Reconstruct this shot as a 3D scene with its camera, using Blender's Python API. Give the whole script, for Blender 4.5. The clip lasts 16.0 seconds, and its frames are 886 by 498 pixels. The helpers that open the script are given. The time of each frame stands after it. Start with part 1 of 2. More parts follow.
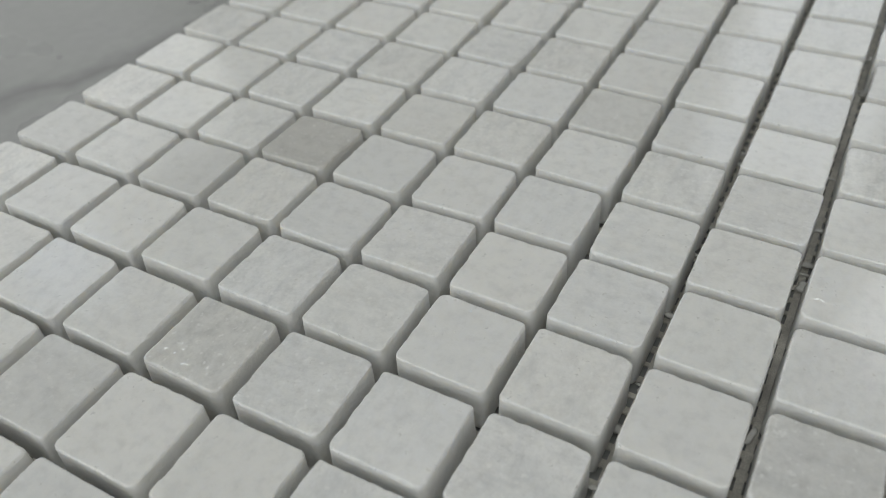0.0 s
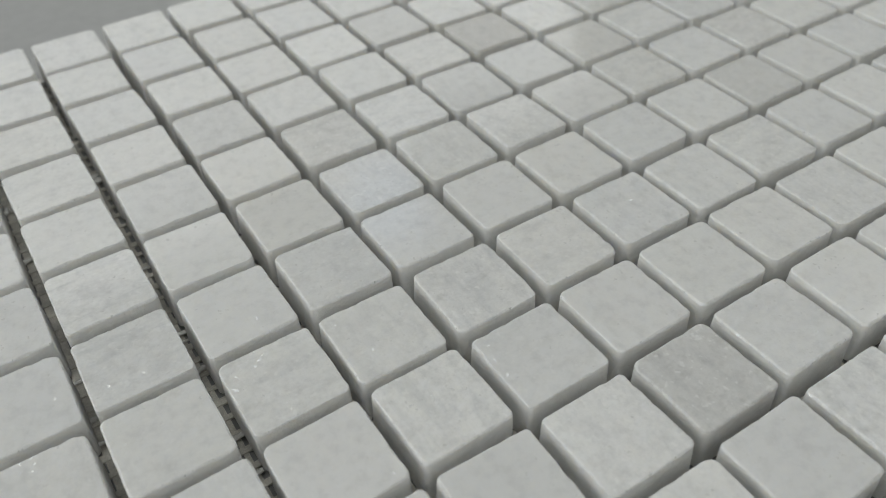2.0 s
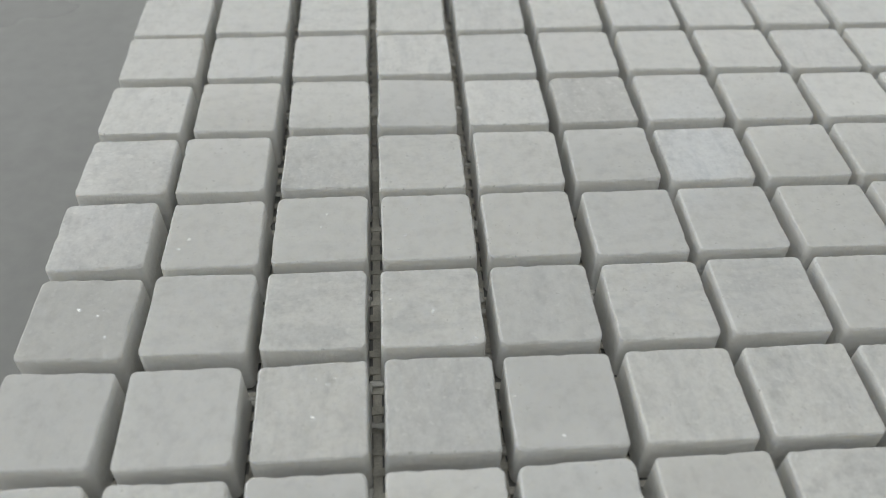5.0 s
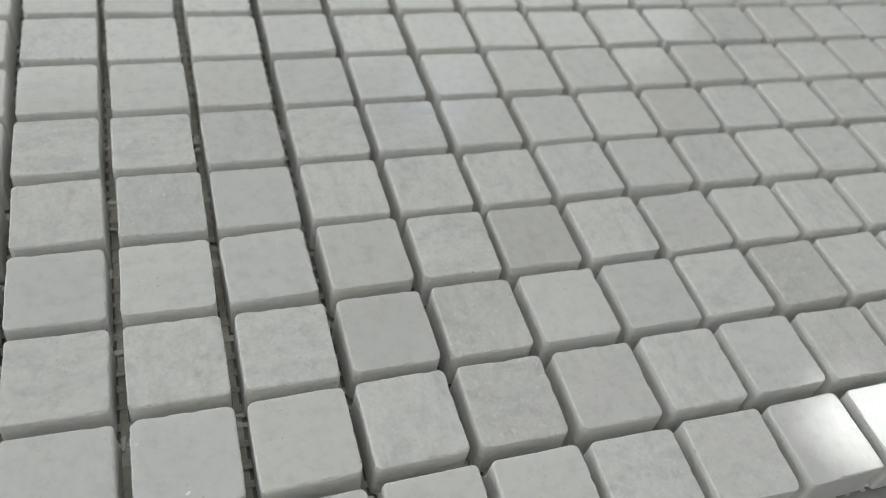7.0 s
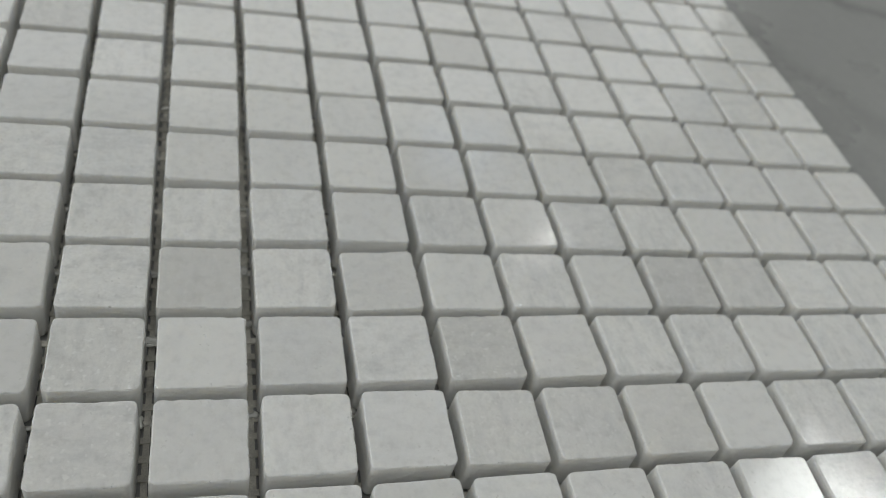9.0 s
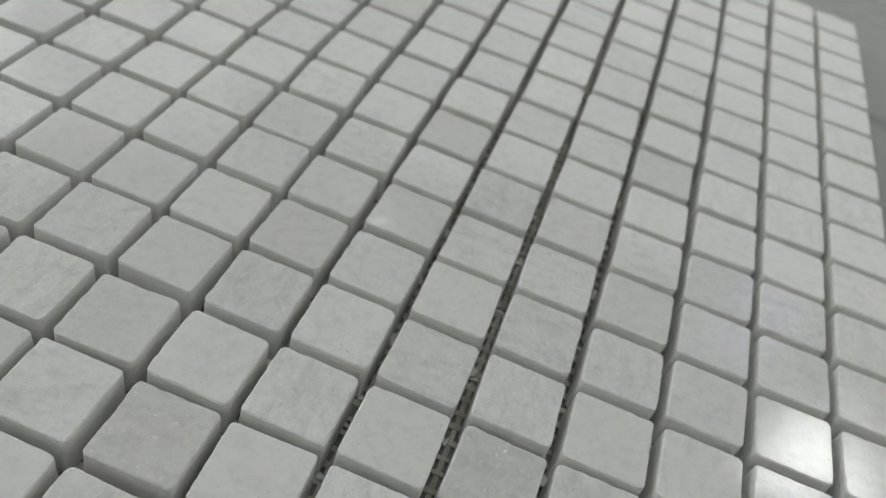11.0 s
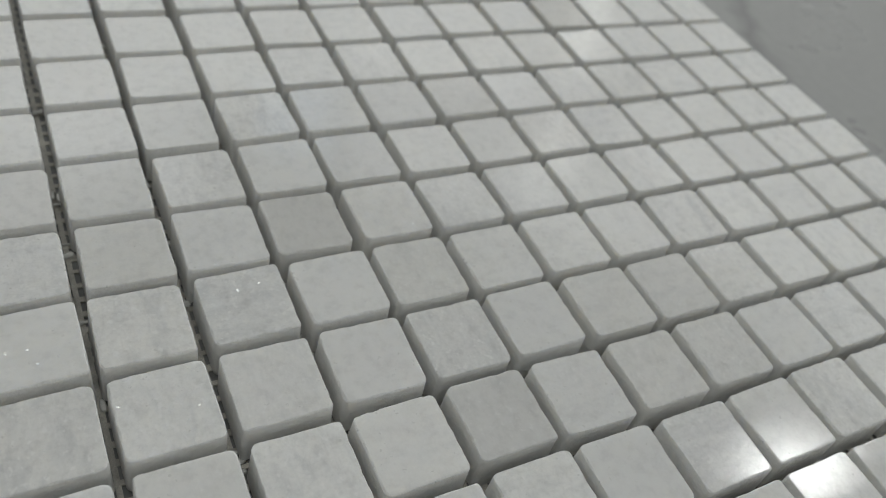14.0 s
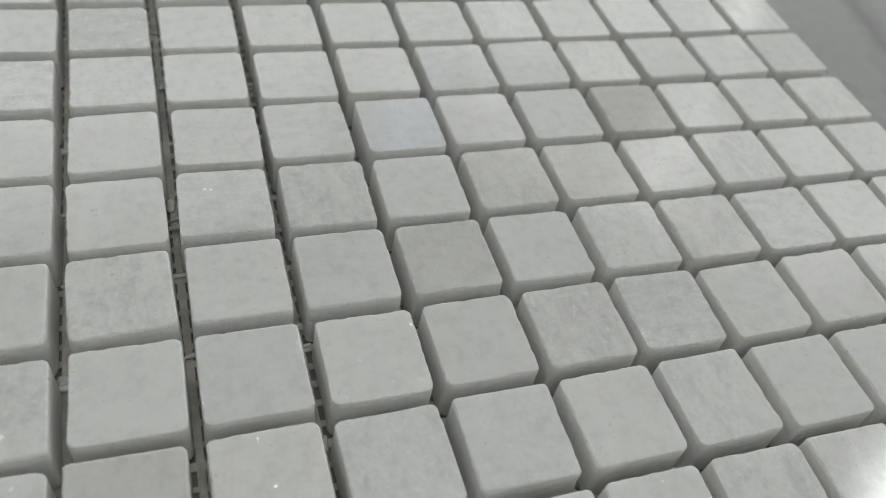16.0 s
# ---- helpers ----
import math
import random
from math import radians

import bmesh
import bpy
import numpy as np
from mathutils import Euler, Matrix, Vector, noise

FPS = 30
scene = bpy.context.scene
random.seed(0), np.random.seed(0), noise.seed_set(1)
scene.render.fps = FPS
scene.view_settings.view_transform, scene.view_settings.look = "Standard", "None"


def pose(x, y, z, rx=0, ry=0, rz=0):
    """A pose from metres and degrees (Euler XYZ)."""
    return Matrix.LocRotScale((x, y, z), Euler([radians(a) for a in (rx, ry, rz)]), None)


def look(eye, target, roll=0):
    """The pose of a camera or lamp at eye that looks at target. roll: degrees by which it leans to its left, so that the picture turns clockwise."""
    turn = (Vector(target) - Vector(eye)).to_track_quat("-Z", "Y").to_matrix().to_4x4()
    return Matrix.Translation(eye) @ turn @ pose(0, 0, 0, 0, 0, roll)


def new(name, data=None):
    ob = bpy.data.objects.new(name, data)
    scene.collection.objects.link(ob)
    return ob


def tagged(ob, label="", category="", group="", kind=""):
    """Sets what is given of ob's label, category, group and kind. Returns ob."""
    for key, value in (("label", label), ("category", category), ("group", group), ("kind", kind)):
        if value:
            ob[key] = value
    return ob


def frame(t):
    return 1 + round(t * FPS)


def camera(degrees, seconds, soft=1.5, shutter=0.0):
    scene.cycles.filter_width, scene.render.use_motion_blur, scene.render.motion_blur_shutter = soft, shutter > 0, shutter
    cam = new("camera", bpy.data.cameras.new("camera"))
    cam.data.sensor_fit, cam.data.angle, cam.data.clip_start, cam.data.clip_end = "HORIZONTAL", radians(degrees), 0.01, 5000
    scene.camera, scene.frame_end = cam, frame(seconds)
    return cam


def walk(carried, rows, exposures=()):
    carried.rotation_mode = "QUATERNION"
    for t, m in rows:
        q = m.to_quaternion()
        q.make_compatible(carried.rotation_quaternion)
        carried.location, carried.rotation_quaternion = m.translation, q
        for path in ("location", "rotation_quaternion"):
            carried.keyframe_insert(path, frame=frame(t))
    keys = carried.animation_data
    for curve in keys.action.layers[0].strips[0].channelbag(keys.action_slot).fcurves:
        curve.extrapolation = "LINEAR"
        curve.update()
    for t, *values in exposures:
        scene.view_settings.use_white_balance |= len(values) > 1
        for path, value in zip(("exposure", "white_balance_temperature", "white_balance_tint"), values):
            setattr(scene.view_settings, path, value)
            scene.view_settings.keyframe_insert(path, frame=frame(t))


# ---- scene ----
# A white marble mosaic sheet, 18 by 18 chips of 15 mm on a fibre net, lying on a grey stone table.
PITCH = 0.017          # chip plus joint
COUNT = 18
CHIP = 0.0149
NET = 0.0008           # net and glue under the chips
TOP = 0.0092           # upper face of the chips

cam = camera(57.17, 16.0, soft=0.9)
cam.data.dof.use_dof = True
cam.data.dof.focus_distance = 0.128
cam.data.dof.aperture_fstop = 22.0
walk(cam, [
    (0.0, pose(-0.13028, 0.00277, 0.10080, 47.934, 2.535, -61.597)),
    (0.5, pose(-0.13364, -0.00962, 0.10130, 47.437, 2.090, -54.811)),
    (1.0, pose(-0.13396, -0.02374, 0.10133, 47.309, 1.630, -47.648)),
    (1.5, pose(-0.13307, -0.03726, 0.10057, 47.390, 1.368, -40.595)),
    (2.0, pose(-0.12939, -0.05087, 0.10278, 47.299, 1.582, -33.222)),
    (2.5, pose(-0.12472, -0.06519, 0.10457, 47.440, 1.916, -25.350)),
    (3.0, pose(-0.11767, -0.07967, 0.10317, 47.452, 1.804, -17.769)),
    (3.2, pose(-0.11579, -0.08431, 0.10296, 47.422, 1.765, -15.426)),
    (3.7, pose(-0.10972, -0.09802, 0.10191, 46.944, 1.416, -9.950)),
    (4.2, pose(-0.10342, -0.11352, 0.10069, 46.087, 0.684, -5.679)),
    (4.7, pose(-0.09883, -0.12940, 0.10020, 45.094, -0.434, -3.368)),
    (5.3, pose(-0.09854, -0.14680, 0.10163, 44.068, -2.335, -4.344)),
    (5.5, pose(-0.10030, -0.15482, 0.10264, 43.906, -3.141, -5.625)),
    (6.0, pose(-0.10287, -0.16815, 0.10676, 42.626, -5.621, -9.298)),
    (6.5, pose(-0.09850, -0.17847, 0.11080, 42.241, -7.505, -12.894)),
    (7.0, pose(-0.09119, -0.18566, 0.11961, 41.931, -9.516, -16.532)),
    (7.5, pose(-0.07804, -0.19210, 0.12359, 42.556, -11.234, -19.509)),
    (8.0, pose(-0.06510, -0.19367, 0.12704, 43.368, -12.389, -21.506)),
    (8.5, pose(-0.04285, -0.19824, 0.13036, 43.949, -12.870, -16.282)),
    (8.7, pose(-0.03757, -0.19741, 0.12888, 44.138, -13.055, -14.285)),
    (9.2, pose(-0.01897, -0.19649, 0.12721, 44.608, -13.366, -8.548)),
    (9.7, pose(0.00469, -0.19299, 0.12497, 45.043, -13.497, -1.170)),
    (10.2, pose(0.02960, -0.18657, 0.12304, 45.361, -13.506, 6.804)),
    (10.8, pose(0.05572, -0.17454, 0.12240, 45.474, -13.437, 15.686)),
    (11.0, pose(0.06544, -0.16953, 0.12257, 45.655, -13.137, 18.756)),
    (11.5, pose(0.08430, -0.15565, 0.12336, 45.373, -13.331, 25.999)),
    (12.0, pose(0.10249, -0.13883, 0.12321, 45.155, -13.459, 33.535)),
    (12.5, pose(0.11804, -0.12049, 0.12240, 45.241, -13.114, 40.934)),
    (13.0, pose(0.13049, -0.10080, 0.12167, 45.212, -12.764, 48.423)),
    (13.5, pose(0.14040, -0.07905, 0.12093, 45.117, -12.599, 56.175)),
    (14.0, pose(0.14783, -0.05617, 0.12059, 44.939, -12.409, 64.454)),
    (14.5, pose(0.14597, -0.04413, 0.11769, 44.521, -12.001, 68.146)),
    (15.0, pose(0.13094, -0.03298, 0.11499, 43.750, -11.500, 69.982)),
    (15.5, pose(0.11325, -0.01753, 0.11512, 43.021, -10.413, 71.784)),
    (16.0, pose(0.09030, 0.00105, 0.10816, 42.351, -9.017, 73.549)),
], exposures=[(0.0, -0.36), (3.2, -0.37), (5.4, -0.4), (7.0, -0.46), (8.0, -0.47), (11.0, -0.57), (13.5, -0.61), (14.5, -0.58), (15.2, -0.51), (16.0, -0.48)])

# ---- light ----
world = bpy.data.worlds.new("room_air")
scene.world = world
world.use_nodes = True
world.node_tree.nodes["Background"].inputs[0].default_value = (0.85, 0.9, 1.0, 1)
world.node_tree.nodes["Background"].inputs[1].default_value = 0.25


def area_lamp(name, eye, target, size_x, size_y, radiance, colour):
    lamp = bpy.data.lights.new(name, "AREA")
    lamp.shape, lamp.size, lamp.size_y = "RECTANGLE", size_x, size_y
    lamp.energy, lamp.color = radiance * math.pi * size_x * size_y, colour
    ob = new(name, lamp)
    ob.matrix_world = look(eye, target)
    return ob


CEILING_Z = 2.15        # above the table top
# added fill from overhead, too steep for the chips to mirror into view
area_lamp("overhead_fill_light", (0.1, 0.1, CEILING_Z - 0.02), (0.1, 0.1, 0), 2.4, 2.4, 0.38, (1.0, 0.985, 0.935))
# added key light from the east, set where the chips don't mirror it
area_lamp("high_key_light", (1.99, -0.55, 1.78), (0, 0, 0.0), 0.5, 0.5, 2.2, (0.96, 0.99, 1.0))
# added lamp that gives the chips a faint bluish sheen from the east
area_lamp("side_sheen_light", (1.99, 0.10, 1.05), (0, 0, 0.1), 0.42, 0.6, 1.6, (0.90, 0.96, 1.0))
# added wide lamps, out of view, that lift the sheen on far chips
area_lamp("back_fill_light", (-0.15, 1.99, 1.0), (-0.15, 0, 0.3), 3.6, 0.9, 1.36, (0.985, 1.0, 0.968))
area_lamp("west_fill_light", (-1.99, 0.12, 1.0), (0, 0.12, 0.3), 3.65, 0.9, 2.0, (0.985, 1.0, 0.968))
area_lamp("upper_west_fill_light", (-1.99, -0.575, 1.75), (-1.0, -0.4, 1.0), 2.2, 0.45, 1.5, (0.985, 1.0, 0.985))
# two added bluish lamps, so that some chips mirror a blue tint
area_lamp("north_blue_light", (0.89, 1.99, 1.68), (0, 0, 0.0), 0.26, 0.24, 1.6, (0.62, 0.78, 1.0))
area_lamp("west_blue_light", (-1.99, 0.80, 1.66), (0, 0, 0.0), 0.26, 0.24, 1.6, (0.62, 0.78, 1.0))
# added lamps that brighten the reflection of the dim north-west corner
area_lamp("corner_fill_light_a", (-1.99, 1.475, 1.735), (-1.0, 0.7, 1.0), 0.9, 0.5, 1.5, (1.0, 1.0, 0.97))
area_lamp("corner_fill_light_b", (-1.475, 1.99, 1.735), (-0.7, 1.0, 1.0), 0.9, 0.5, 1.5, (1.0, 1.0, 0.97))


def glare_lamp(name, eye, target, size_x, size_y, radiance, beam):
    """An added narrow-beam lamp for glare on the chips; beam: the full angle of its light in degrees."""
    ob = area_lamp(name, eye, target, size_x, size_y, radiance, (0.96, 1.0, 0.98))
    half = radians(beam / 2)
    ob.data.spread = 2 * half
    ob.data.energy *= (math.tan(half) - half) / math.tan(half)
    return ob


# three added beams, each aimed to mirror as glare along part of the path
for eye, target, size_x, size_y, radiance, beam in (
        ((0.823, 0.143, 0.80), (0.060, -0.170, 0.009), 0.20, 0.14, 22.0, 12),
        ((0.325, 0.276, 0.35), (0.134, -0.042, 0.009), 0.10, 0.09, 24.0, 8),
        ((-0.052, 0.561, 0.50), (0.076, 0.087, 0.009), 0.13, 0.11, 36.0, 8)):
    glare_lamp("glare_light", eye, target, size_x, size_y, radiance, beam)


# ---- materials ----
def material(name):
    mat = bpy.data.materials.new(name)
    mat.use_nodes = True
    nt = mat.node_tree
    return mat, nt, nt.nodes["Principled BSDF"]


def node(nt, kind, **values):
    n = nt.nodes.new(kind)
    for key, value in values.items():
        n.inputs[key.replace("_", " ")].default_value = value
    return n


def ramp(nt, source, stops):
    r = nt.nodes.new("ShaderNodeValToRGB")
    el = r.color_ramp.elements
    while len(el) < len(stops):
        el.new(0.5)
    for e, (pos, colour) in zip(el, stops):
        e.position, e.color = pos, (*colour, 1)
    nt.links.new(source, r.inputs[0])
    return r


def mix(nt, kind, fac, a, b):
    m = nt.nodes.new("ShaderNodeMix")
    m.data_type, m.blend_type = "RGBA", kind
    for value, slot in ((fac, 0), (a, 6), (b, 7)):
        if isinstance(value, (int, float)):
            m.inputs[slot].default_value = value
        elif isinstance(value, tuple):
            m.inputs[slot].default_value = (*value, 1)
        else:
            nt.links.new(value, m.inputs[slot])
    return m.outputs[2]


def grey(v):
    return (v, v, v)


def marble(name, finish, shade=1.0, warm=0.0):
    """finish: 'polished' face, 'worn' arris or 'sawn' side of a chip."""
    polished = finish == "polished"
    mat, nt, bsdf = material(name)
    link = nt.links.new
    coord = nt.nodes.new("ShaderNodeTexCoord")
    info = nt.nodes.new("ShaderNodeObjectInfo")
    shift = nt.nodes.new("ShaderNodeVectorMath")
    shift.operation = "MULTIPLY_ADD"
    link(info.outputs["Random"], shift.inputs[0])
    shift.inputs[1].default_value = (37.0, 91.0, 53.0)
    link(coord.outputs["Object"], shift.inputs[2])
    where = shift.outputs[0]
    # tone of the whole chip
    tone = ramp(nt, info.outputs["Random"], [(pos, (r * shade, g * shade * (1 - warm / 3), b * shade * (1 - warm))) for pos, (r, g, b) in (
        (0.0, (0.725, 0.733, 0.73)), (0.13, (0.75, 0.757, 0.755)), (0.3, (0.78, 0.782, 0.768)), (0.45, (0.755, 0.764, 0.765)),
        (0.62, (0.79, 0.796, 0.788)), (0.8, (0.762, 0.768, 0.758)), (1.0, (0.815, 0.82, 0.81)))])
    odd = nt.nodes.new("ShaderNodeMath")
    odd.operation = "MULTIPLY"
    link(info.outputs["Random"], odd.inputs[0])
    odd.inputs[1].default_value = 23.7
    part_of = nt.nodes.new("ShaderNodeMath")
    part_of.operation = "FRACT"
    link(odd.outputs[0], part_of.inputs[0])
    busy = ramp(nt, part_of.outputs[0], [(0.0, grey(0.1)), (0.5, grey(0.45)), (0.8, grey(0.9)), (1.0, grey(1.0))]).outputs[0]
    cloud = node(nt, "ShaderNodeTexNoise", Scale=430.0, Detail=4.0, Roughness=0.6)
    link(where, cloud.inputs["Vector"])
    colour = mix(nt, "MULTIPLY", 1.0, tone.outputs[0], ramp(nt, cloud.outputs[0], [(0.28, grey(0.90)), (0.5, grey(1.0)), (0.75, grey(1.03))]).outputs[0])
    grain = node(nt, "ShaderNodeTexNoise", Scale=1300.0, Detail=4.0, Roughness=0.65)
    link(where, grain.inputs["Vector"])
    colour = mix(nt, "MULTIPLY", busy, colour, ramp(nt, grain.outputs[0], [(0.3, grey(0.915)), (0.5, grey(1.0)), (0.7, grey(1.045))]).outputs[0])
    # faint drifts of grey that run one way through a chip
    drift = node(nt, "ShaderNodeTexNoise", Scale=1.0, Detail=3.0, Roughness=0.55, Distortion=0.8)
    pull = nt.nodes.new("ShaderNodeVectorMath")
    pull.operation = "MULTIPLY"
    link(where, pull.inputs[0])
    pull.inputs[1].default_value = (110.0, 330.0, 200.0)
    link(pull.outputs[0], drift.inputs["Vector"])
    colour = mix(nt, "MULTIPLY", busy, colour, ramp(nt, drift.outputs[0], [(0.3, (0.885, 0.893, 0.9)), (0.5, grey(1.0)), (0.72, (1.045, 1.045, 1.04))]).outputs[0])
    # small dull grey flecks and white crystals
    ragged = node(nt, "ShaderNodeTexNoise", Scale=1800.0, Detail=1.0)
    link(where, ragged.inputs["Vector"])
    bent = nt.nodes.new("ShaderNodeVectorMath")
    bent.operation = "MULTIPLY_ADD"
    link(ragged.outputs["Color"], bent.inputs[0])
    bent.inputs[1].default_value = (0.0011, 0.0011, 0.0011)
    link(where, bent.inputs[2])
    cells = node(nt, "ShaderNodeTexVoronoi", Scale=980.0)
    link(bent.outputs[0], cells.inputs["Vector"])
    patch = node(nt, "ShaderNodeTexNoise", Scale=120.0, Detail=1.0)
    link(where, patch.inputs["Vector"])
    split = nt.nodes.new("ShaderNodeSeparateColor")
    link(cells.outputs["Color"], split.inputs[0])
    pick = ramp(nt, split.outputs[0], [(0.755, grey(0)), (0.795, grey(1))])
    spot = ramp(nt, cells.outputs["Distance"], [(0.14, grey(1)), (0.32, grey(0))])
    crystal = mix(nt, "MULTIPLY", 1.0, pick.outputs[0], spot.outputs[0])
    crystal = mix(nt, "MULTIPLY", 1.0, crystal, ramp(nt, patch.outputs[0], [(0.46, grey(0)), (0.55, grey(1))] if polished else [(0.40, grey(0)), (0.46, grey(1))]).outputs[0])
    colour = mix(nt, "MIX", crystal, colour, (0.92, 0.925, 0.915))
    # milky specks under the polish
    milk = node(nt, "ShaderNodeTexNoise", Scale=900.0, Detail=1.5, Roughness=0.5)
    link(where, milk.inputs["Vector"])
    milky = mix(nt, "MULTIPLY", 1.0, ramp(nt, milk.outputs[0], [(0.62, grey(0)), (0.72, grey(0.55))]).outputs[0], busy)
    colour = mix(nt, "MIX", milky, colour, (0.88, 0.885, 0.88))
    # dull smudges
    dull = node(nt, "ShaderNodeTexNoise", Scale=330.0, Detail=3.0, Roughness=0.6)
    link(where, dull.inputs["Vector"])
    colour = mix(nt, "MULTIPLY", busy, colour, ramp(nt, dull.outputs[0], [(0.28, grey(0.87)), (0.44, grey(1.0))]).outputs[0])
    # sawn stone is whiter; colour lifted further for light glowing in the joints
    if not polished:
        colour = mix(nt, "MIX", 0.5 if finish == "sawn" else 0.05, colour, (0.86, 0.855, 0.83))
    link(colour, bsdf.inputs["Base Color"])
    bsdf.inputs["IOR"].default_value = 1.5
    bsdf.inputs["Subsurface Weight"].default_value = 0.5
    bsdf.inputs["Subsurface Radius"].default_value = (0.0019, 0.0018, 0.0016)
    bsdf.inputs["Subsurface Scale"].default_value = 1.0
    scratch = node(nt, "ShaderNodeTexNoise", Scale=1.0, Detail=3.0, Roughness=0.6)
    stretch = nt.nodes.new("ShaderNodeVectorMath")
    stretch.operation = "MULTIPLY"
    link(where, stretch.inputs[0])
    stretch.inputs[1].default_value = (900.0, 420.0, 900.0)
    link(stretch.outputs[0], scratch.inputs["Vector"])
    if polished:
        rough = ramp(nt, scratch.outputs[0], [(0.35, grey(0.025)), (0.7, grey(0.07))])
        strength, depth = 0.4, 0.00005
    elif finish == "worn":
        rough = ramp(nt, scratch.outputs[0], [(0.35, grey(0.2)), (0.7, grey(0.4))])
        strength, depth = 0.8, 0.0002
    else:
        rough = ramp(nt, scratch.outputs[0], [(0.35, grey(0.42)), (0.7, grey(0.6))])
        strength, depth = 0.8, 0.0003
    link(rough.outputs[0], bsdf.inputs["Roughness"])
    bump = node(nt, "ShaderNodeBump", Strength=strength, Distance=depth)
    link(scratch.outputs[0], bump.inputs["Height"])
    fine_bump = node(nt, "ShaderNodeBump", Strength=0.35 if polished else 0.5, Distance=0.000025 if polished else 0.00008)
    link(grain.outputs[0], fine_bump.inputs["Height"])
    link(bump.outputs[0], fine_bump.inputs["Normal"])
    # calcite facets: small mirrors, each tilted its own way
    turn = nt.nodes.new("ShaderNodeCombineXYZ")
    link(split.outputs[1], turn.inputs[0])
    link(split.outputs[2], turn.inputs[1])
    lean = nt.nodes.new("ShaderNodeVectorMath")
    lean.operation = "MULTIPLY_ADD"
    link(turn.outputs[0], lean.inputs[0])
    lean.inputs[1].default_value = (0.64, 0.64, 0.0)
    lean.inputs[2].default_value = (-0.32, -0.32, 0.0)
    facet = nt.nodes.new("ShaderNodeVectorMath")
    facet.operation = "ADD"
    geo = nt.nodes.new("ShaderNodeNewGeometry")
    link(geo.outputs["Normal"], facet.inputs[0])
    link(lean.outputs[0], facet.inputs[1])
    unit = nt.nodes.new("ShaderNodeVectorMath")
    unit.operation = "NORMALIZE"
    link(facet.outputs[0], unit.inputs[0])
    glint = nt.nodes.new("ShaderNodeBsdfGlossy")
    glint.inputs["Color"].default_value = (0.9, 0.92, 0.9, 1)
    glint.inputs["Roughness"].default_value = 0.12
    link(unit.outputs[0], glint.inputs["Normal"])
    both = nt.nodes.new("ShaderNodeMixShader")
    half = nt.nodes.new("ShaderNodeMath")
    half.operation = "MULTIPLY"
    half.inputs[1].default_value = {"polished": 0.32, "worn": 0.5, "sawn": 0.15}[finish]
    link(crystal, half.inputs[0])
    link(half.outputs[0], both.inputs[0])
    link(bsdf.outputs[0], both.inputs[1])
    link(glint.outputs[0], both.inputs[2])
    link(both.outputs[0], nt.nodes["Material Output"].inputs["Surface"])
    link(fine_bump.outputs[0], bsdf.inputs["Normal"])
    return mat


MARBLE = {kind: [marble(kind + "_" + finish + "_marble", finish, shade, warm) for finish in ("polished", "worn", "sawn")]
          for kind, shade, warm in (("white", 1.0, 0.0), ("pale", 0.945, 0.01), ("grey", 0.87, 0.012), ("dun", 0.76, 0.05))}


def plain(name, colour, rough, scale, spread, bump_depth=0.0002, bump_strength=0.3):
    mat, nt, bsdf = material(name)
    coord = nt.nodes.new("ShaderNodeTexCoord")
    a = node(nt, "ShaderNodeTexNoise", Scale=scale, Detail=4.0, Roughness=0.6)
    b = node(nt, "ShaderNodeTexNoise", Scale=scale * 14, Detail=2.0)
    for n in (a, b):
        nt.links.new(coord.outputs["Object"], n.inputs["Vector"])
    col = mix(nt, "MULTIPLY", 1.0, colour, ramp(nt, a.outputs[0], [(0.3, grey(1 - spread)), (0.7, grey(1 + spread))]).outputs[0])
    col = mix(nt, "MULTIPLY", 1.0, col, ramp(nt, b.outputs[0], [(0.3, grey(1 - spread / 2)), (0.7, grey(1 + spread / 2))]).outputs[0])
    nt.links.new(col, bsdf.inputs["Base Color"])
    r = ramp(nt, a.outputs[0], [(0.3, grey(rough * 0.85)), (0.7, grey(rough * 1.15))])
    nt.links.new(r.outputs[0], bsdf.inputs["Roughness"])
    bump = node(nt, "ShaderNodeBump", Strength=bump_strength, Distance=bump_depth)
    nt.links.new(b.outputs[0], bump.inputs["Height"])
    nt.links.new(bump.outputs[0], bsdf.inputs["Normal"])
    return mat


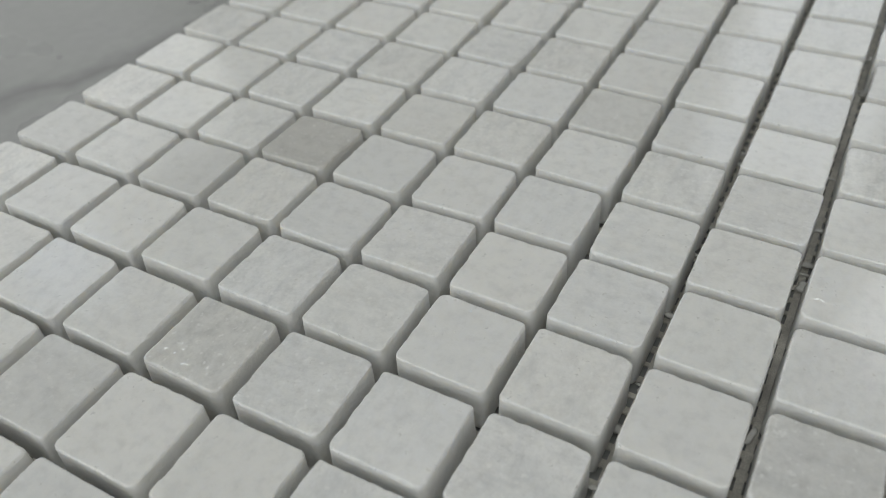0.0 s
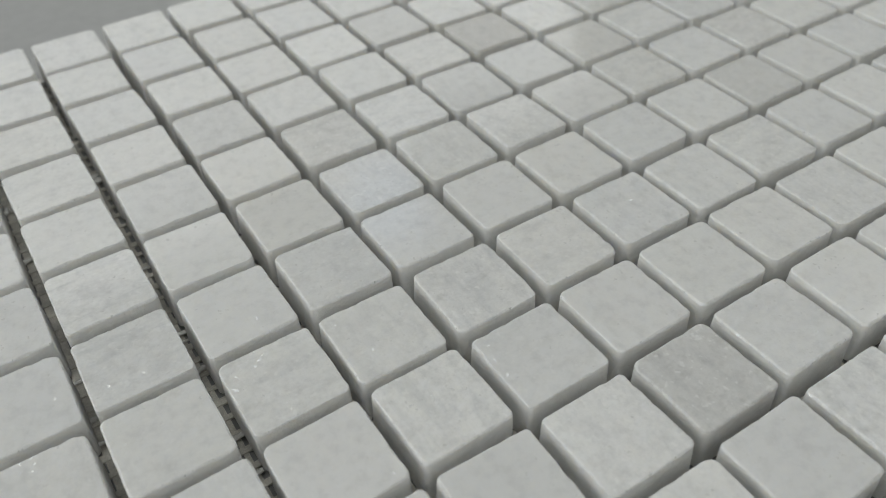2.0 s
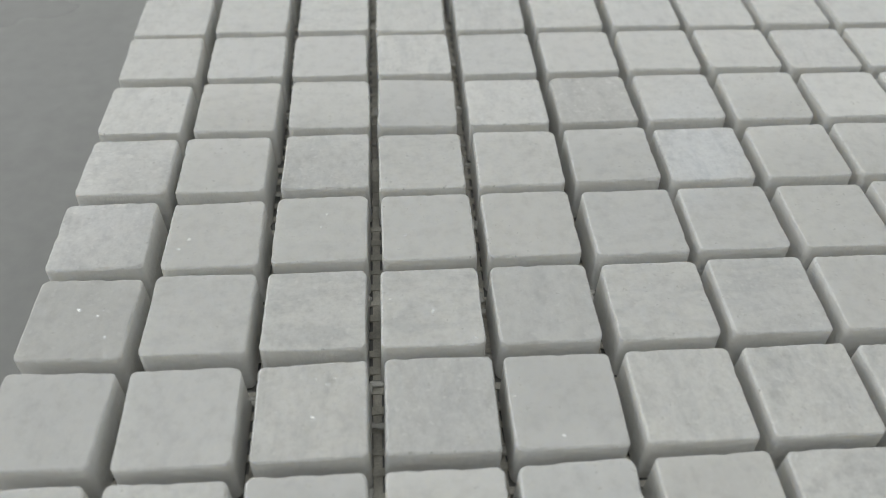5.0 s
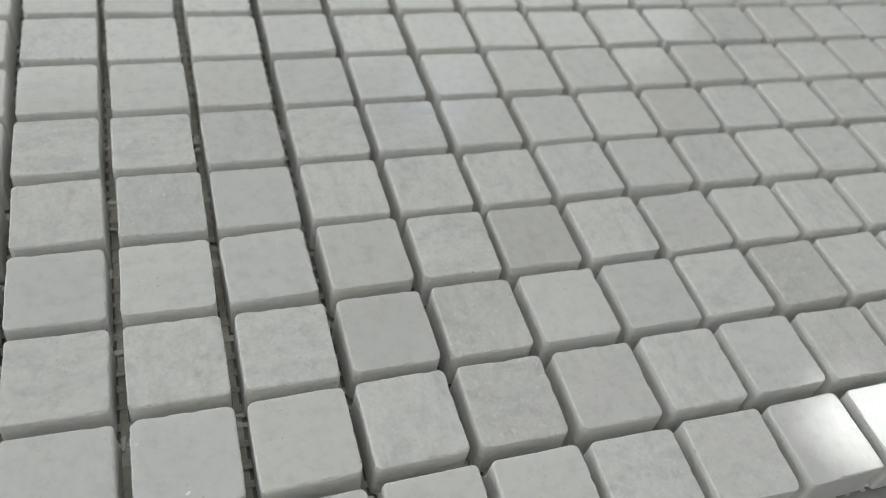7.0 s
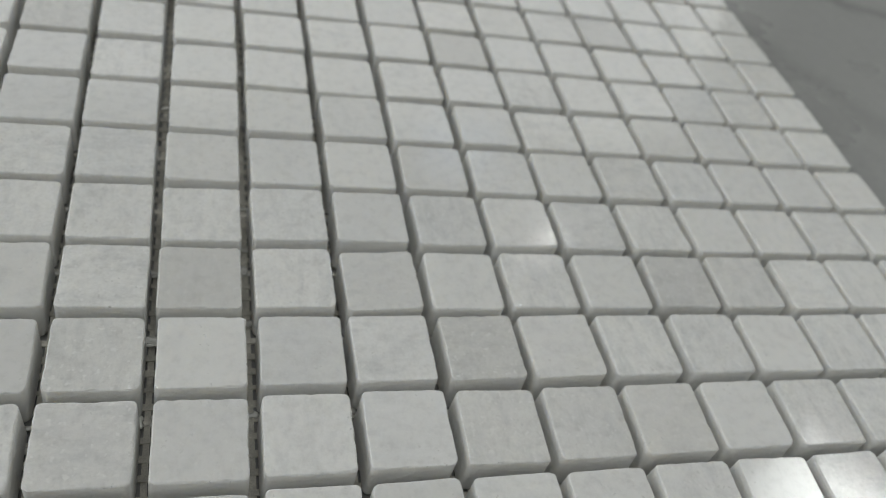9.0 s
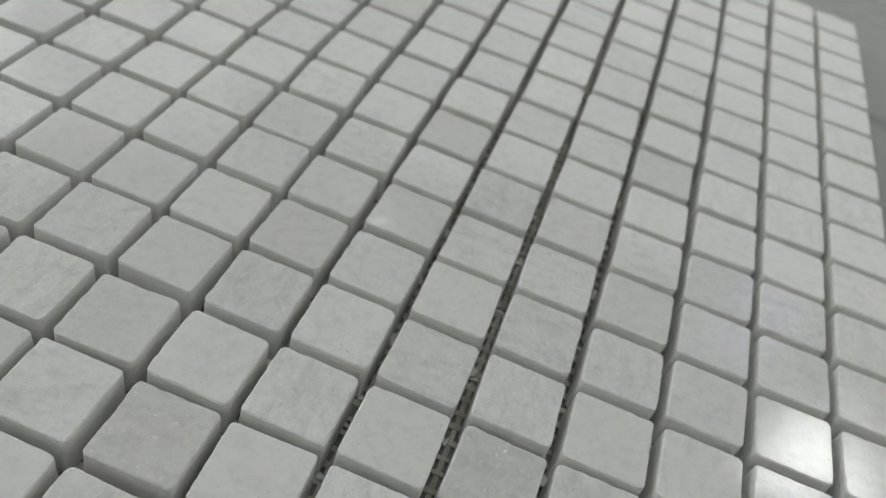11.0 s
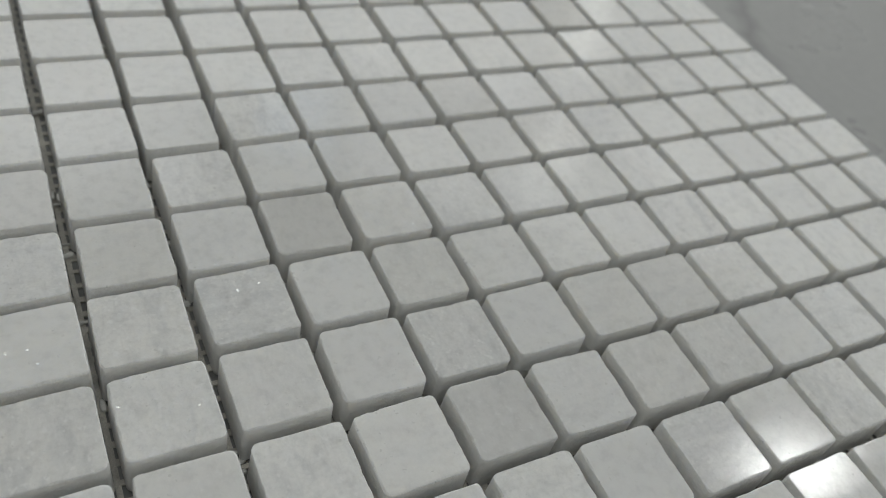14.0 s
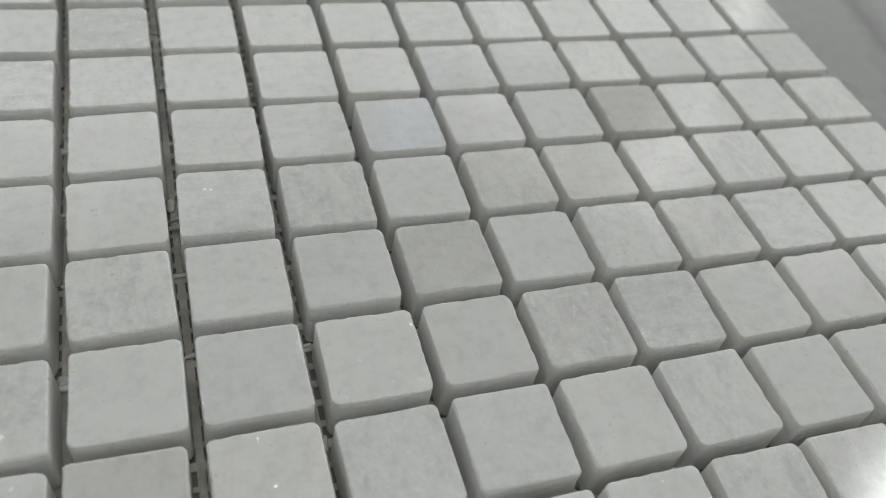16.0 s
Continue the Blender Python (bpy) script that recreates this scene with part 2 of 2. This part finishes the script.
def veined_stone(name):
    """Pale grey honed stone with soft dark veins."""
    mat, nt, bsdf = material(name)
    link = nt.links.new
    coord = nt.nodes.new("ShaderNodeTexCoord")
    sway = node(nt, "ShaderNodeTexNoise", Scale=38.0, Detail=3.0, Roughness=0.55)
    link(coord.outputs["Object"], sway.inputs["Vector"])
    bend = nt.nodes.new("ShaderNodeVectorMath")
    bend.operation = "MULTIPLY_ADD"
    link(sway.outputs["Color"], bend.inputs[0])
    bend.inputs[1].default_value = (0.022, 0.022, 0.0)
    link(coord.outputs["Object"], bend.inputs[2])
    cloud = node(nt, "ShaderNodeTexNoise", Scale=14.0, Detail=4.0, Roughness=0.6)
    link(coord.outputs["Object"], cloud.inputs["Vector"])
    fine = node(nt, "ShaderNodeTexNoise", Scale=260.0, Detail=3.0)
    link(coord.outputs["Object"], fine.inputs["Vector"])
    colour = ramp(nt, cloud.outputs[0], [(0.25, (0.296, 0.301, 0.298)), (0.75, (0.352, 0.361, 0.358))]).outputs[0]
    colour = mix(nt, "MULTIPLY", 1.0, colour, ramp(nt, fine.outputs[0], [(0.3, grey(0.95)), (0.7, grey(1.04))]).outputs[0])
    for a, b, c, width, depth in ((0.42, 1.0, 0.1822, 0.0075, 0.62), (1.0, 0.45, 0.1985, 0.011, 0.84), (0.8, 1.0, -0.31, 0.008, 0.85), (1.0, -0.6, -0.27, 0.006, 0.8)):
        along = nt.nodes.new("ShaderNodeVectorMath")
        along.operation = "DOT_PRODUCT"
        link(bend.outputs[0], along.inputs[0])
        along.inputs[1].default_value = (a, b, 0.0)
        off = nt.nodes.new("ShaderNodeMath")
        off.operation = "SUBTRACT"
        link(along.outputs["Value"], off.inputs[0])
        off.inputs[1].default_value = c
        away = nt.nodes.new("ShaderNodeMath")
        away.operation = "ABSOLUTE"
        link(off.outputs[0], away.inputs[0])
        wide = nt.nodes.new("ShaderNodeMath")
        wide.operation = "DIVIDE"
        link(away.outputs[0], wide.inputs[0])
        wide.inputs[1].default_value = width
        vein = ramp(nt, wide.outputs[0], [(0.0, grey(depth)), (0.45, grey(0.5 + depth / 2)), (1.0, grey(1.0))])
        colour = mix(nt, "MULTIPLY", 1.0, colour, vein.outputs[0])
    bsdf.inputs["Specular IOR Level"].default_value = 0.3
    link(colour, bsdf.inputs["Base Color"])
    link(ramp(nt, cloud.outputs[0], [(0.3, grey(0.24)), (0.7, grey(0.34))]).outputs[0], bsdf.inputs["Roughness"])
    bump = node(nt, "ShaderNodeBump", Strength=0.15, Distance=0.0001)
    link(fine.outputs[0], bump.inputs["Height"])
    link(bump.outputs[0], bsdf.inputs["Normal"])
    return mat


BOARD = veined_stone("grey_veined_stone")
NET_FIBRE = plain("net_fibre", (0.72, 0.70, 0.64), 0.4, 300.0, 0.25)
GLUE = plain("milky_glue", (0.82, 0.82, 0.79), 0.25, 400.0, 0.12)
WALL = plain("painted_wall", (0.80, 0.80, 0.78), 0.8, 2.0, 0.05)
FLOOR = plain("concrete_floor", (0.30, 0.30, 0.29), 0.6, 3.0, 0.12)
WOOD = plain("table_leg_paint", (0.35, 0.35, 0.35), 0.5, 20.0, 0.1)


# ---- mesh helpers ----
def mesh_from(name, bm, *mats):
    me = bpy.data.meshes.new(name)
    bm.to_mesh(me)
    bm.free()
    for m in mats:
        me.materials.append(m)
    return me


def part(name, bm, mat, parent, label=""):
    ob = new(name, mesh_from(name, bm, mat))
    ob.parent = parent
    return tagged(ob, label=label)


def box(bm, x0, y0, z0, x1, y1, z1):
    v = [bm.verts.new((x, y, z)) for z in (z0, z1) for y in (y0, y1) for x in (x0, x1)]
    for f in ((0, 2, 3, 1), (4, 5, 7, 6), (0, 1, 5, 4), (2, 6, 7, 3), (0, 4, 6, 2), (1, 3, 7, 5)):
        bm.faces.new([v[i] for i in f])


# ---- room that closes the place: unseen, added for bounce and reflections ----
def slab(name, x0, y0, z0, x1, y1, z1, mat, label):
    bm = bmesh.new()
    box(bm, x0, y0, z0, x1, y1, z1)
    return tagged(new(name, mesh_from(name, bm, mat)), label=label, category=name.split("_")[0], kind="structure")


slab("floor", -2.1, -2.1, -0.80, 2.1, 2.1, -0.75, FLOOR, "grey concrete floor under the table")
slab("ceiling", -2.1, -2.1, CEILING_Z, 2.1, 2.1, CEILING_Z + 0.1, WALL, "pale painted ceiling over the table")
slab("wall_south", -2.1, -2.1, -0.75, 2.1, -2.0, CEILING_Z, WALL, "pale painted wall of the room")


def open_wall(name, along, holes, near=2.0):
    """A wall 0.1 thick at near, along 'x' or 'y', with rectangular openings (a0, a1, z0, z1) for the added lamps."""
    bm = bmesh.new()
    cuts = sorted({-2.0, 2.1, *(h[0] for h in holes), *(h[1] for h in holes)})
    for a, b in zip(cuts, cuts[1:]):
        z = -0.75
        for h in sorted((h for h in holes if h[0] <= a and b <= h[1]), key=lambda q: q[2]):
            box(bm, *((a, near, z, b, near + 0.1, h[2]) if along == "x" else (near, a, z, near + 0.1, b, h[2])))
            z = h[3]
        box(bm, *((a, near, z, b, near + 0.1, CEILING_Z) if along == "x" else (near, a, z, near + 0.1, b, CEILING_Z)))
    return tagged(new(name, mesh_from(name, bm, WALL)), label="unseen pale painted wall with openings at the added lamps", category="wall", kind="structure")


open_wall("wall_east", "y", [(-0.8, -0.3, 1.5, 2.05), (-0.11, 0.31, 0.75, 1.35)])
open_wall("wall_west", "y", [(-1.7, 1.95, 0.55, 1.45), (-1.7, 0.55, 1.5, 2.0), (0.65, 0.95, 1.52, 1.82), (1.02, 1.93, 1.48, 1.99)], -2.1)
open_wall("wall_north", "x", [(-1.95, 1.65, 0.55, 1.45), (0.74, 1.04, 1.52, 1.82), (-1.93, -1.02, 1.48, 1.99)])

# ---- table ----
table = tagged(new("table"), label="wide work table with a smooth grey veined stone top", category="table")
bm = bmesh.new()
box(bm, -0.9, -0.7, -0.03, 0.9, 0.7, 0.0)
bmesh.ops.bevel(bm, geom=bm.edges[:], offset=0.003, segments=2, affect="EDGES")
part("tabletop", bm, BOARD, table)
for x in (-0.8, 0.8):
    for y in (-0.6, 0.6):
        bm = bmesh.new()
        box(bm, x - 0.025, y - 0.025, -0.75, x + 0.025, y + 0.025, -0.03)
        part("leg", bm, WOOD, table)


# ---- mosaic sheet ----
def chip_mesh(seed, kind):
    """A sawn marble chip: rounded corners, a rubbed and rounded upper arris with nicks in it."""
    rnd = random.Random(seed)
    h = CHIP / 2
    outline = []
    for q in range(4):
        r = rnd.uniform(0.0007, 0.0014)
        ca, sa = ((1, 0), (0, 1), (-1, 0), (0, -1))[q]
        bow = rnd.uniform(-0.00010, 0.00005)
        for k in range(5):
            a = k * math.pi / 8
            x, y = h - r + r * math.cos(a), h - r + r * math.sin(a)
            outline.append((x * ca - y * sa, x * sa + y * ca))
        for k in range(1, 19):
            u = (k - 1 + rnd.uniform(0.2, 0.8)) / 18
            x, y = h - 0.0018 - (CHIP - 0.0036) * u, h + rnd.uniform(-0.00003, 0.00002) + bow * 4 * u * (1 - u)
            outline.append((x * ca - y * sa, x * sa + y * ca))
    n = len(outline)
    # how far each stretch of the arris is rubbed down, and where it is nicked
    wear = [rnd.uniform(0.3, 0.8) for _ in range(4)]
    nick = [rnd.uniform(0.4, 1.0) if rnd.random() < 0.11 else 0.0 for _ in range(n)]
    nick = [max(nick[k], 0.45 * nick[k - 1], 0.45 * nick[(k + 1) % n]) for k in range(n)]
    slope = -rnd.uniform(0.0001, 0.0003)
    profile = ((0.0, -0.00052), (0.00006, -0.00030), (0.00019, -0.00012), (0.00036, -0.00003), (0.00052, 0.0))
    bm = bmesh.new()
    rings = [[bm.verts.new((x * (1 - slope / h), y * (1 - slope / h), NET - TOP)) for x, y in outline]]
    for level, (inset, z) in enumerate(profile):
        ring = []
        for k, (x, y) in enumerate(outline):
            u = 4 * k / n
            w = wear[int(u)] * (1 - u % 1) + wear[(int(u) + 1) % 4] * (u % 1)
            d = inset * w + nick[k] * (0.00006, 0.00016, 0.0002, 0.00012, 0.00008)[level]
            low = z * w - nick[k] * (0.00018, 0.00012, 0.00008, 0.00003, 0.0)[level]
            if level < 4:
                d, low = d + rnd.uniform(-0.00002, 0.00002), low + rnd.uniform(-0.00004, 0.00003)
            ring.append(bm.verts.new((x * (1 - d / h), y * (1 - d / h), low)))
        rings.append(ring)
    for level, (a, b) in enumerate(zip(rings, rings[1:])):
        for k in range(n):
            f = bm.faces.new((a[k], a[(k + 1) % n], b[(k + 1) % n], b[k]))
            f.smooth = True
            f.material_index = 2 if level == 0 else 1 if level < 4 else 0
    bm.faces.new(rings[-1])
    bm.faces.new(rings[0][::-1])
    bm.normal_update()
    for k in range(n):
        bm.edges.get((rings[1][k], rings[1][(k + 1) % n])).smooth = False
    return mesh_from("tile", bm, *MARBLE[kind])


sheet = tagged(new("mosaic_sheet"), label="white polished marble mosaic sheet of square chips on fibre net",
               category="mosaic tile")

# fibre net under the chips, with threads both ways
bm = bmesh.new()
edge = COUNT * PITCH / 2 - 0.001
step = PITCH / 5
net_rng = random.Random(3)
for k in range(5 * COUNT + 1):
    c = -COUNT * PITCH / 2 + k * step + net_rng.gauss(0, 0.00012)
    if abs(c) < edge:
        w = net_rng.uniform(0.0004, 0.0007)
        box(bm, c - w, -edge, 0.0001, c + w, edge, 0.0004)
        box(bm, -edge, c - w, 0.0002, edge, c + w, 0.00055)
tagged(part("net_backing", bm, NET_FIBRE, sheet, "grey fibre net glued under the chips"), kind="stuff")

# strands and smears of milky glue that bridge the joints
bm = bmesh.new()


def strand(x, y, along, length, thick, high):
    """A flat rounded strand that lies on the net; along: its direction in degrees."""
    m4 = pose(x, y, 0.0006 + high, 0, net_rng.gauss(0, 6), along + net_rng.gauss(0, 7)) @ Matrix.Diagonal((length, thick, thick * 0.35, 1))
    rings = [[bm.verts.new(m4 @ Vector((u, r * math.cos(a * math.pi / 3), r * math.sin(a * math.pi / 3)))) for a in range(6)]
             for u, r in ((-1.0, 0.5), (-0.6, net_rng.uniform(0.7, 1.2)), (0.0, net_rng.uniform(0.5, 1.0)), (0.6, net_rng.uniform(0.7, 1.2)), (1.0, 0.5))]
    for p, q in zip(rings, rings[1:]):
        for a in range(6):
            bm.faces.new((p[a], p[(a + 1) % 6], q[(a + 1) % 6], q[a])).smooth = True
    bm.faces.new(rings[0][::-1])
    bm.faces.new(rings[-1])


for i in range(1, COUNT):
    for j in range(COUNT):
        for along in (0, 90):
            for _ in range(net_rng.choice((0, 1, 1, 2))):
                across = (i - COUNT / 2) * PITCH + net_rng.gauss(0, 0.0002)
                down = (j - COUNT / 2) * PITCH + net_rng.choice((net_rng.gauss(0, 0.0012), net_rng.uniform(0, 1) * PITCH))
                down = max(-edge + 0.001, min(edge - 0.001, down))
                x, y = (across, down) if along == 0 else (down, across)
                strand(x, y, along, net_rng.uniform(0.0011, 0.0016), net_rng.uniform(0.0004, 0.0009), net_rng.uniform(0, 0.0006))
tagged(part("glue_residue", bm, GLUE, sheet, "milky glue on the net in the joints"), kind="stuff")

CHIPS = {kind: [chip_mesh(seed + k, kind) for k in range(n)] for kind, seed, n in (("white", 0, 14), ("pale", 40, 5), ("grey", 50, 3), ("dun", 60, 2))}
# the chips that are plainly greyer or browner than the rest, by column and row
DULL = {"dun": [(7, 14)],
        "grey": [(13, 3), (4, 13), (5, 8), (9, 11), (10, 2), (7, 3), (11, 8), (14, 9)],
        "pale": [(3, 12), (11, 6), (10, 1), (8, 12), (8, 13), (13, 9), (5, 2), (5, 3), (6, 15), (13, 11), (14, 12), (12, 9), (6, 2), (6, 1),
                 (7, 1), (11, 1), (12, 1), (9, 3), (14, 3), (13, 12), (14, 11), (3, 14), (10, 5), (13, 5), (14, 6), (10, 12), (10, 11)]}
KIND = {place: kind for kind, places in DULL.items() for place in places}
rng = random.Random(7)
for j in range(COUNT):
    for i in range(COUNT):
        kind = KIND.get((i, j), "pale" if rng.random() < 0.03 else "white")
        ob = new("tile", rng.choice(CHIPS[kind]))
        ob.parent = sheet
        x = (i - (COUNT - 1) / 2) * PITCH + rng.gauss(0, 0.00017)
        y = (j - (COUNT - 1) / 2) * PITCH + rng.gauss(0, 0.00017)
        ob.matrix_basis = pose(x, y, TOP + rng.gauss(0, 0.00006), rng.gauss(0, 0.5), rng.gauss(0, 0.5), rng.gauss(0, 0.6) + 90 * rng.randrange(4))
